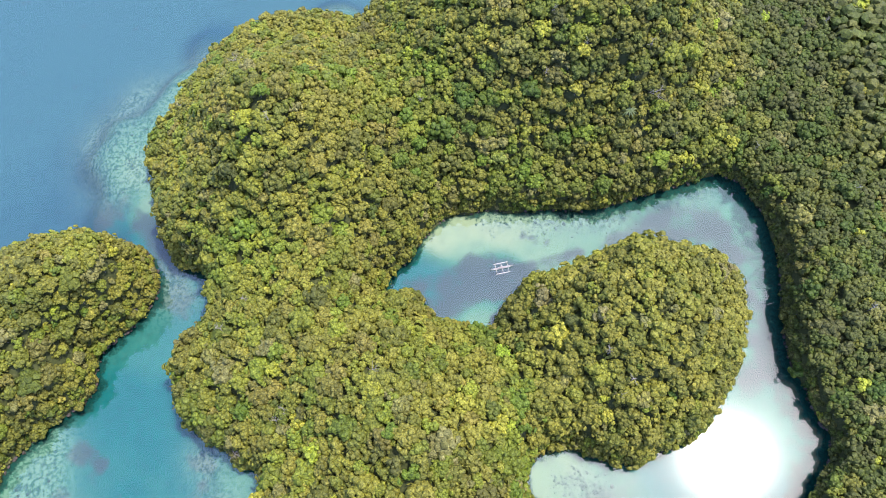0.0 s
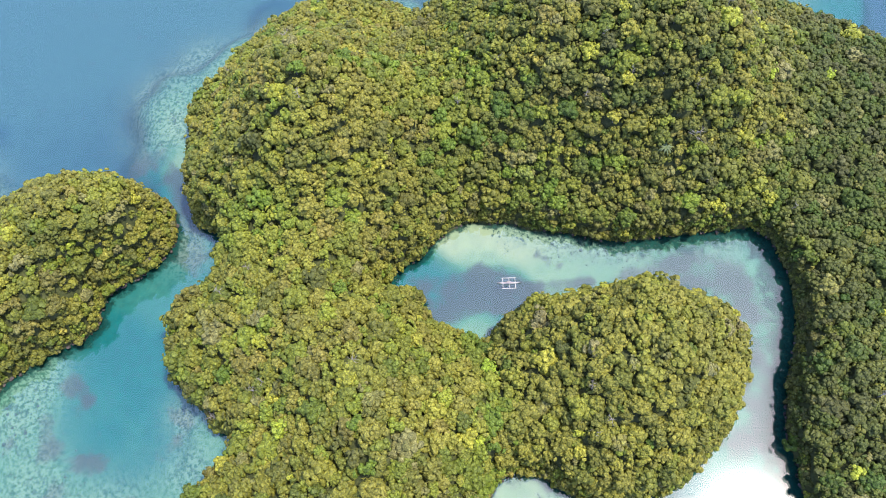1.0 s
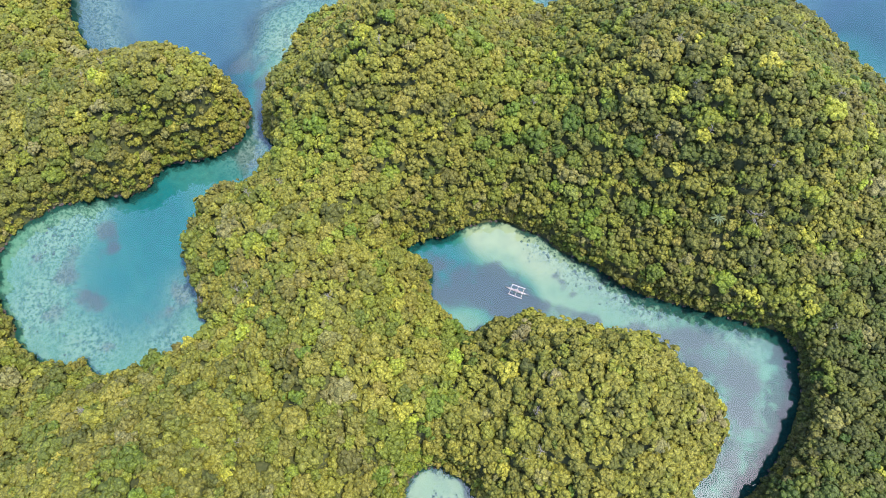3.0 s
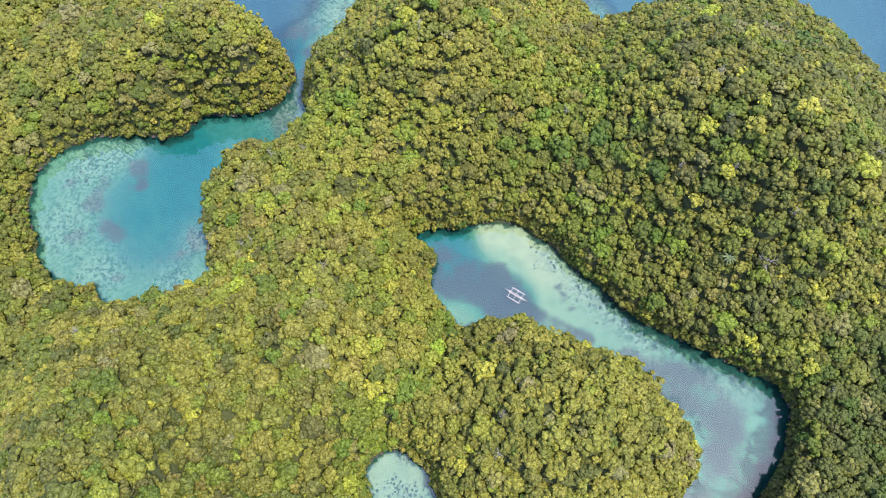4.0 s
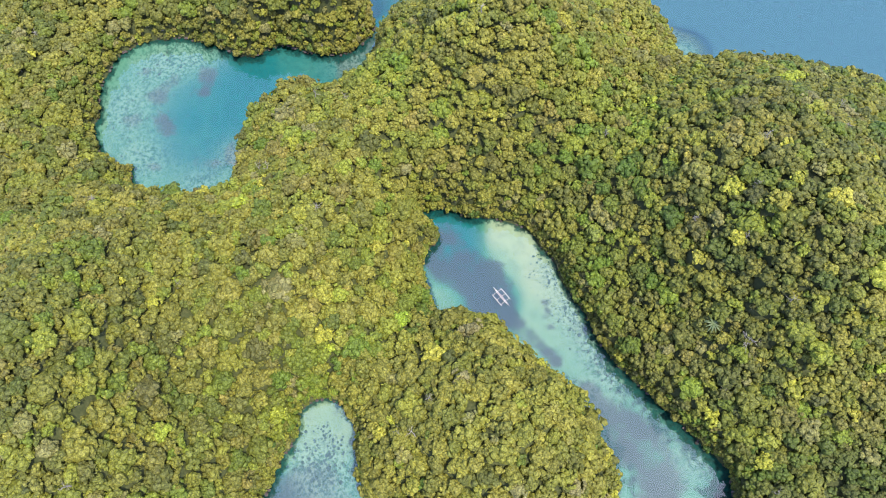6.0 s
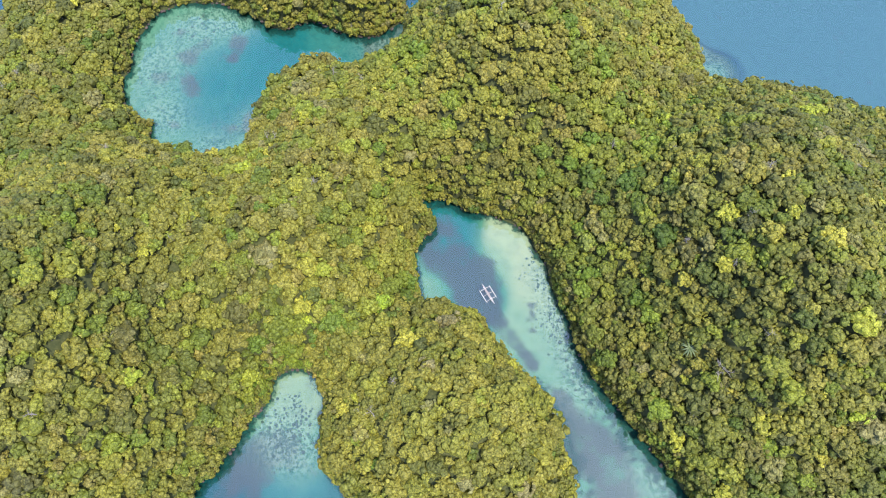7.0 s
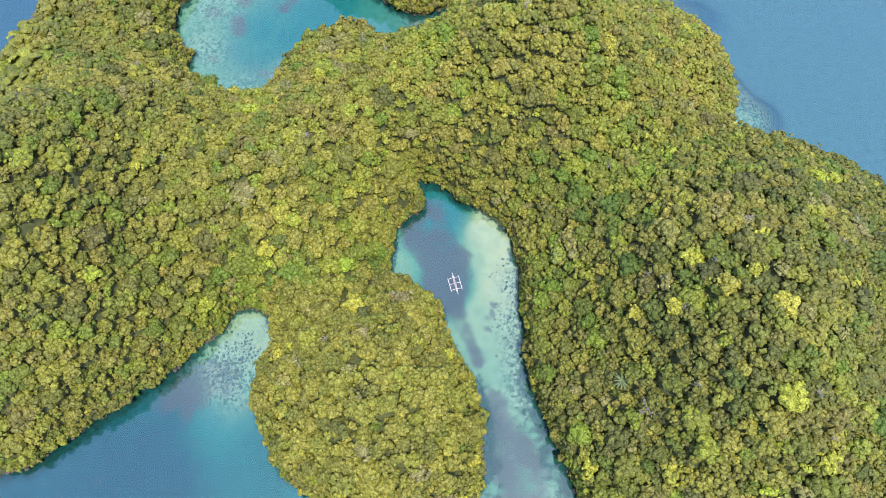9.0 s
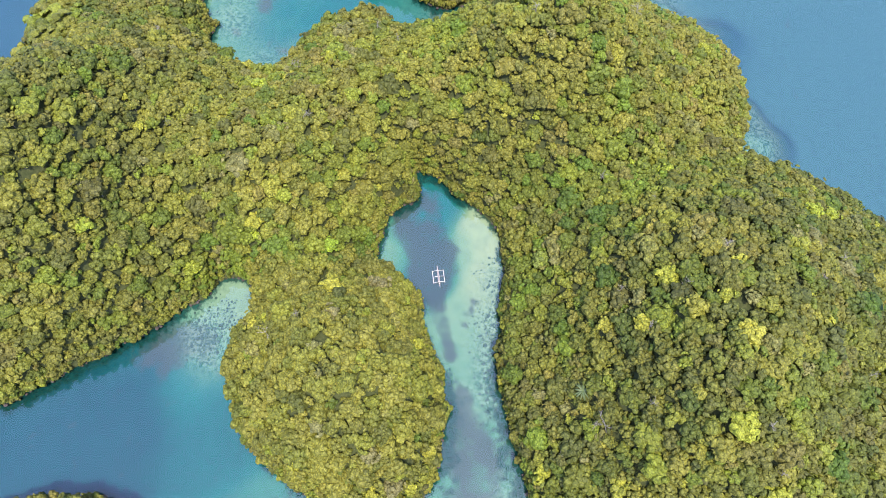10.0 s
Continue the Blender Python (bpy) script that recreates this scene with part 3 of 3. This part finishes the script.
for a, b, r, v in NOTABLE:
    i = int(np.argmin((spots[:, 0] - a) ** 2 + (spots[:, 1] - b) ** 2))
    spots[i] = a, b
    radius[i], tint[i], shape[i], tall[i] = r, v, 11 + i % 5, 9.5
    far_in[i] = inland(np.array([a * 1.0]), np.array([b * 1.0]))[0]
    floor_z[i] = land_height(np.array([a * 1.0]), np.array([b * 1.0]), far_in[i:i + 1])[0]

on_headland = (spots[:, 0] > 22) & (spots[:, 0] < 145) & (spots[:, 1] > 32) & (spots[:, 1] < 146) & (far_in > 0)
on_headland &= ~((spots[:, 0] < 34) & (spots[:, 1] < 100))
singles = np.flatnonzero(on_headland)[:320]


def forest(name, label, members):
    """Uncounted trees of one hill, joined: crowns and trunks."""
    top = tagged(new(name), label, "forest", kind="stuff")
    vs, fs, ts, hs, n = [], [], [], [], 0
    tv, tf, m = [], [], 0
    for i in members:
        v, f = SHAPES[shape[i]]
        c, s, r = math.cos(turn[i]), math.sin(turn[i]), radius[i]
        z0 = floor_z[i] + tall[i] - 0.9 * r
        vs.append(np.stack([spots[i, 0] + r * (c * v[:, 0] - s * v[:, 1]), spots[i, 1] + r * (s * v[:, 0] + c * v[:, 1]), z0 + r * v[:, 2]], 1))
        fs.append(f + n)
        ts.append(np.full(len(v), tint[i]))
        hs.append(np.full(len(v), cast[i]))
        n += len(v)
        h = tall[i] - r
        if h > 1:
            v, f = trunk_shape(0.24, 0.14, h + 0.6, 4)
            tv.append(v + np.array((spots[i, 0], spots[i, 1], floor_z[i] - 0.4)))
            tf.append(f + m)
            m += len(v)
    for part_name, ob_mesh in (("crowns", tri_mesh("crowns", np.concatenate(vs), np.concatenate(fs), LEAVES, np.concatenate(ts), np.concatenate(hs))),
                               ("trunks", tri_mesh("trunks", np.concatenate(tv), np.concatenate(tf), BARK))):
        tagged(new(part_name, ob_mesh), kind="stuff").parent = top


x, y = spots[:, 0], spots[:, 1]
rest = np.ones(count, bool)
rest[singles] = False
north = rest & (y > 125 + 0.10 * x) & (x < -8) & (x > -165)
north_east = rest & ~north & (y > 155) & (x >= -8)
east = rest & ~north & ~north_east & (x > 139)
west = rest & ~north & (x < -140) & (y > 0)
south = rest & ~north & ~north_east & ~east & ~west & (y < 25)
ridge = rest & ~(north | north_east | east | west | south)
for nm, lab, mem in (("forest", "dense olive-green rainforest canopy on a steep coastal hill", north), ("forest", "dense mixed green rainforest canopy on a high hill", north_east),
                     ("forest", "dark green rainforest canopy along the lagoon shore", east), ("forest", "olive-green forest canopy on a low rounded island hill", west),
                     ("forest", "yellow-green rainforest canopy on a broad hill", south), ("forest", "sunlit yellow-green rainforest canopy on a narrow ridge", ridge)):
    forest(nm, lab, np.flatnonzero(mem))


def tree_thing(k, tint_value):
    top = new("tree")
    v, f = SHAPES[k % len(SHAPES)]
    v = v * 3.1
    v = v + np.array((0, 0, 6.0))
    crown = new("crown", tri_mesh("crown", v, f, LEAVES, np.full(len(v), tint_value), np.full(len(v), 0.45 + 0.35 * ((k * 0.37 + tint_value * 7.3) % 1.0))))
    v, f = trunk_shape(0.26, 0.15, 6.4, 7)
    trunk = new("trunk", tri_mesh("trunk", v - np.array((0, 0, 0.4)), f, BARK))
    crown.parent = trunk.parent = top
    word = "grey-green dense" if tint_value > 0.92 else "bright yellow-green dense" if tint_value > 0.78 else "olive-green dense" if tint_value > 0.45 else "dark green dense"
    return tagged(top, word + " rainforest tree on the rounded headland", "tree", "trees on the headland", "")


protos = {}
order = {}
for i in singles:
    key = (int(shape[i]), round(float(tint[i]) * 12) / 12)
    s = radius[i] / 3.1
    z0 = floor_z[i] + tall[i] - 0.9 * radius[i] - 6.0 * s
    m = Matrix.LocRotScale((spots[i, 0], spots[i, 1], z0), Euler((0, 0, turn[i])), (s, s, s))
    if key not in protos:
        protos[key] = tree_thing(*key)
        protos[key].matrix_basis = m
        order[key] = s
    else:
        o = copy_thing(protos[key], Matrix.Identity(4))
        o.matrix_basis = m


# ---- dead trees ----
def tube(bm, path, radii, sides=6):
    """A tapered tube along a path, closed at its end."""
    rings = []
    for k, (p, r) in enumerate(zip(path, radii)):
        d = (path[min(k + 1, len(path) - 1)] - path[max(k - 1, 0)]).normalized()
        u = d.cross(Vector((0.3, 0.8, 0.52))).normalized()
        v = d.cross(u)
        rings.append([bm.verts.new(p + (u * math.cos(a) + v * math.sin(a)) * r) for a in (2 * math.pi * j / sides for j in range(sides))])
    for a, b in zip(rings, rings[1:]):
        for j in range(sides):
            bm.faces.new((a[j], a[(j + 1) % sides], b[(j + 1) % sides], b[j]))
    bm.faces.new(rings[-1])
    bm.faces.new(rings[0][::-1])


def part(name, bm, mat, parent, label=""):
    me = bpy.data.meshes.new(name)
    bmesh.ops.recalc_face_normals(bm, faces=bm.faces)
    bm.to_mesh(me)
    bm.free()
    me.materials.append(mat)
    ob = new(name, me)
    ob.parent = parent
    return tagged(ob, label)


def wander(r, start, way, length, n, bend):
    pts, p, d = [start.copy()], start.copy(), way.normalized()
    for k in range(n):
        d = (d + Vector((r.uniform(-bend, bend), r.uniform(-bend, bend), r.uniform(-bend, bend)))).normalized()
        p = p + d * length / n
        pts.append(p.copy())
    return pts


def dead_tree(seed, height, spread, limbs):
    r = random.Random(seed)
    top = tagged(new("dead_tree"), "bleached leafless dead tree standing among green forest crowns", "dead tree", "dead trees")
    bm = bmesh.new()
    stem = wander(r, Vector((0, 0, -0.3)), Vector((0, 0, 1)), height, 5, 0.08)
    tube(bm, stem, [0.30, 0.26, 0.22, 0.18, 0.13, 0.07])
    part("trunk", bm, DEAD, top)
    for k in range(limbs):
        bm = bmesh.new()
        a = k * 2.4 + r.uniform(-0.4, 0.4)
        base = stem[3].lerp(stem[5], r.random())
        line = wander(r, base, Vector((math.cos(a), math.sin(a), r.uniform(0.1, 0.8))), spread * r.uniform(0.7, 1.1), 4, 0.3)
        tube(bm, line, [q * min(1, spread / 4) for q in (0.11, 0.09, 0.07, 0.05, 0.025)], 5)
        for j in range(3):
            b = line[1 + j]
            tube(bm, wander(r, b, (line[2 + j] - line[1 + j]) + Vector((r.uniform(-1, 1), r.uniform(-1, 1), r.uniform(-0.2, 0.8))), spread * 0.45, 2, 0.3), [q * min(1, spread / 4) for q in (0.075, 0.05, 0.02)], 4)
        part("limb", bm, DEAD, top)
    return top


def ground_at(x, y):
    x, y = np.array([float(x)]), np.array([float(y)])
    return float(land_height(x, y, inland(x, y))[0])


for k, (x, y, h, w, n) in enumerate([(101, 203, 9.0, 5.0, 11), (70, 60, 9.5, 2.8, 5), (-71, 51, 9.5, 3.2, 4), (-104, 224, 10, 4.0, 6), (18, -24, 9, 2.5, 5),
                                    (-67, 54, 9, 3.0, 4), (75, 66, 9.5, 3.2, 5), (-29, 67, 9.5, 3.0, 6), (96, 219, 9.5, 2.6, 5), (-200, 140, 8, 3.0, 6), (-152, 110, 4, 2.4, 5),
                                    (-228, 129, 7, 4.0, 9), (-213, 139, 9, 3.0, 8), (-92, 41, 7.5, 3.4, 8), (-105, 283, 8, 3.0, 7)]):
    dead_tree(40 + k, h, w, n).matrix_basis = pose(x, y, ground_at(x, y), 0, 0, 40 * k)

# small bare crowns here and there among the green ones
bare = [dead_tree(80 + k, 8.4, 2.2, 9) for k in range(4)]
r = random.Random(5)
made = 0
while made < 34:
    x, y = r.uniform(-230, 215), r.uniform(-100, 320)
    if inland(np.array([x]), np.array([y]))[0] > 6:
        m = pose(x, y, ground_at(x, y) + r.uniform(-0.6, 0.4), r.uniform(-8, 8), r.uniform(-8, 8), r.uniform(0, 360))
        if made < 4:
            bare[made].matrix_basis = m
        else:
            copy_thing(bare[made % 4], m)
        made += 1


# ---- the palm on the slope ----
def palm_tree(height, reach):
    r = random.Random(3)
    top = tagged(new("palm_tree"), "green palm with arching feathery fronds among forest crowns", "palm tree")
    bm = bmesh.new()
    stem = wander(r, Vector((0, 0, -0.4)), Vector((0.08, 0.03, 1)), height + 0.4, 6, 0.04)
    tube(bm, stem, [0.24, 0.20, 0.18, 0.17, 0.16, 0.15, 0.14], 7)
    part("trunk", bm, BARK, top)
    for k in range(14):
        a, lift = k * 2.39996, 0.35 + 0.65 * (k / 13)
        out = Vector((math.cos(a), math.sin(a), 0))
        across = Vector((-out.y, out.x, 0))
        size = reach * r.uniform(0.85, 1.1)
        bm = bmesh.new()
        rows = []
        for j in range(8):
            u = j / 7
            mid = stem[-1] + out * size * (u - 0.12 * u * u) + Vector((0, 0, size * (0.75 * lift * u - 0.75 * u * u)))
            wide = reach * (0.015 + 0.062 * math.sin(math.pi * min(1, 0.1 + 0.88 * u)))
            droop = Vector((0, 0, -0.5 * wide))
            rows.append([bm.verts.new(q) for q in (mid - across * wide + droop, mid, mid + across * wide + droop)])
        for p, q in zip(rows, rows[1:]):
            bm.faces.new((p[0], q[0], q[1], p[1]))
            bm.faces.new((p[1], q[1], q[2], p[2]))
        part("frond", bm, PALM, top)
    return top


palm_tree(8.5, 4.2).matrix_basis = pose(88, 196, ground_at(88, 196), 0, 0, 20)


# ---- coral heads on the shallow flats ----
def coral_heads():
    r = np.random.RandomState(21)
    vs, fs, n = [], [], 0
    for cx, cy, spread, num in ((57, 26, 6, 170), (64, 21, 6, 130), (50, 31, 4, 45), (30, 160, 9, 200), (55, 160, 10, 320), (80, 161, 10, 300), (102, 168, 8, 120), (-178, 205, 16, 220), (-186, 24, 12, 120), (-160, -6, 12, 120)):
        p = r.normal(0, 1, (num, 2)) * spread * np.array((1, 0.55 if cy > 150 and cx > 0 else 1)) + (cx, cy)
        d = inland(p[:, 0], p[:, 1])
        dep = sea_depth(p[:, 0], p[:, 1], d) * (1 - np.exp(np.minimum(d, 0) / 2.5))
        for q, di, z in zip(p, d, dep):
            if di < -1.5:
                v, f = dome((0, 0, 1), (q[0], q[1], -z - 0.1), min((abs(r.normal(0.10, 0.17)) + 0.12) * (1.6 if 0 < cy < 60 and cx > 0 else 1.25), 0.3 + 0.5 * z), 7, r, ((40, 1.0), (88, 1.1)), 0.5)
                vs.append(v), fs.append(f + n)
                n += len(v)
    ob = new("coral_heads", tri_mesh("coral_heads", np.concatenate(vs), np.concatenate(fs), CORAL))
    return tagged(ob, "dark rounded coral heads scattered on pale sandy seabed", "coral", kind="stuff")


coral_heads()


# ---- weathered rock along the waterline, under the trees ----
def shore_rocks():
    r = np.random.RandomState(33)
    vs, fs, n = [], [], 0
    for a, b in zip(LINE, np.roll(LINE, -1, 0)):
        gap = math.hypot(*(b - a))
        side = np.array((-(b - a)[1], (b - a)[0])) / max(gap, 0.1)
        for k in range(max(1, round(gap / 1.5))):
            q = a + (b - a) * r.rand() + side * r.uniform(-1.3, 0.8)
            if -325 < q[0] < 190 and q[1] > -90:
                v, f = dome((r.normal(0, 0.25), r.normal(0, 0.25), 1), (q[0], q[1], r.uniform(-0.6, 0.0)), r.uniform(0.4, 1.1), 6, r, ((34, 1.0), (80, 1.1)), r.uniform(0.5, 0.9))
                vs.append(v), fs.append(f + n)
                n += len(v)
    ob = new("shore_rocks", tri_mesh("shore_rocks", np.concatenate(vs), np.concatenate(fs), ROCK))
    return tagged(ob, "dark reddish brown limestone rocks along the waterline", "rock", kind="stuff")


shore_rocks()


# ---- the lone reef rock that breaks the surface offshore ----
def sea_rock():
    r = np.random.RandomState(12)
    vs, fs, n = [], [], 0
    for dx, dy, z, size in ((0, 0, -0.5, 2.2), (2.6, 0.9, -0.7, 1.7), (-2.4, -0.4, -0.8, 1.9), (1.2, -1.6, -0.9, 1.6), (4.6, 1.8, -0.9, 1.3), (-4.2, 0.7, -1.0, 1.4)):
        v, f = dome((r.normal(0, 0.2), r.normal(0, 0.2), 1), (dx, dy, z), size, 8, r, ((30, 1.0), (60, 1.1), (88, 1.25)), 0.45)
        vs.append(v), fs.append(f + n)
        n += len(v)
    ob = new("sea_rock", tri_mesh("sea_rock", np.concatenate(vs), np.concatenate(fs), REEF_ROCK))
    ob.matrix_basis = pose(162, 364, -0.35, 0, 0, -20)
    return tagged(ob, "low pinkish brown reef rock awash in shallow sea", "rock")


sea_rock()


# ---- the outrigger boat ----
def box(bm, lo, hi, bevel=0.0):
    vs = [bm.verts.new((x, y, z)) for z in (lo[2], hi[2]) for y in (lo[1], hi[1]) for x in (lo[0], hi[0])]
    for f in ((0, 2, 3, 1), (4, 5, 7, 6), (0, 1, 5, 4), (2, 6, 7, 3), (0, 4, 6, 2), (1, 3, 7, 5)):
        bm.faces.new([vs[i] for i in f])
    if bevel:
        bmesh.ops.bevel(bm, geom=list(bm.edges), offset=bevel, segments=2, affect="EDGES")


def outrigger_boat():
    top = tagged(new("outrigger_boat"), "white wooden outrigger boat with bamboo floats on calm water", "boat")
    # hull: sections along the keel, pointed at both ends
    bm = bmesh.new()
    rows = []
    for k in range(15):
        u = k / 14 * 2 - 1
        x, w = 6.1 * u, 0.46 * (1 - abs(u) ** 2.2) + 0.02
        keel, rim = -0.35 + 0.75 * abs(u) ** 4, 0.62 + 0.55 * abs(u) ** 3
        rows.append([bm.verts.new((x, w * a, keel + (rim - keel) * b)) for a, b in ((-1, 1), (-0.92, 0.55), (-0.5, 0.12), (0, 0), (0.5, 0.12), (0.92, 0.55), (1, 1))])
    for a, b in zip(rows, rows[1:]):
        for j in range(6):
            bm.faces.new((a[j], a[j + 1], b[j + 1], b[j]))
    part("hull", bm, WHITE, top)
    bm = bmesh.new()
    sect = []
    for k in range(11):
        u = k / 10 * 1.7 - 0.85
        w = 0.44 * (1 - abs(u) ** 2.2)
        sect.append((bm.verts.new((6.1 * u, -w, 0.5)), bm.verts.new((6.1 * u, w, 0.5)), bm.verts.new((6.1 * u, -w, 0.44)), bm.verts.new((6.1 * u, w, 0.44))))
    for a, b in zip(sect, sect[1:]):
        bm.faces.new((a[0], b[0], b[1], a[1]))
        bm.faces.new((a[2], a[3], b[3], b[2]))
    part("deck", bm, DECK, top, "worn pinkish brown deck")
    for s_ in (-1, 1):
        bm = bmesh.new()
        tube(bm, [Vector((-3.7, 2.75 * s_, 0.12)), Vector((0, 2.75 * s_, 0.06)), Vector((3.0, 2.75 * s_, 0.10)), Vector((3.7, 2.75 * s_, 0.35))], [0.13, 0.16, 0.15, 0.08], 8)
        part("float", bm, BAMBOO, top)
    for x_ in (-3.1, 0.0, 3.0):
        bm = bmesh.new()
        tube(bm, [Vector((x_, -2.8, 0.22)), Vector((x_, -1.4, 0.75)), Vector((x_, 0, 0.92)), Vector((x_, 1.4, 0.75)), Vector((x_, 2.8, 0.22))], [0.10, 0.12, 0.13, 0.12, 0.10], 7)
        part("crossbeam", bm, BAMBOO, top)
    for x_ in (-1.0, 0.7):
        for y_ in (-0.30, 0.30):
            bm = bmesh.new()
            tube(bm, [Vector((x_, y_, 0.5)), Vector((x_, y_, 1.45))], [0.035, 0.03], 6)
            part("post", bm, BAMBOO, top)
    bm = bmesh.new()
    box(bm, (-1.2, -0.40, 1.44), (0.9, 0.40, 1.50), 0.02)
    part("roof", bm, DECK, top, "faded pinkish canvas roof")
    for x_ in (-4.0, 2.6, 3.9):
        bm = bmesh.new()
        box(bm, (x_ - 0.14, -0.28, 0.5), (x_ + 0.14, 0.28, 0.70), 0.02)
        part("bench", bm, WHITE, top)
    return top


outrigger_boat().matrix_basis = pose(26.5, 132.4, 0.0, 0, 0, 12)
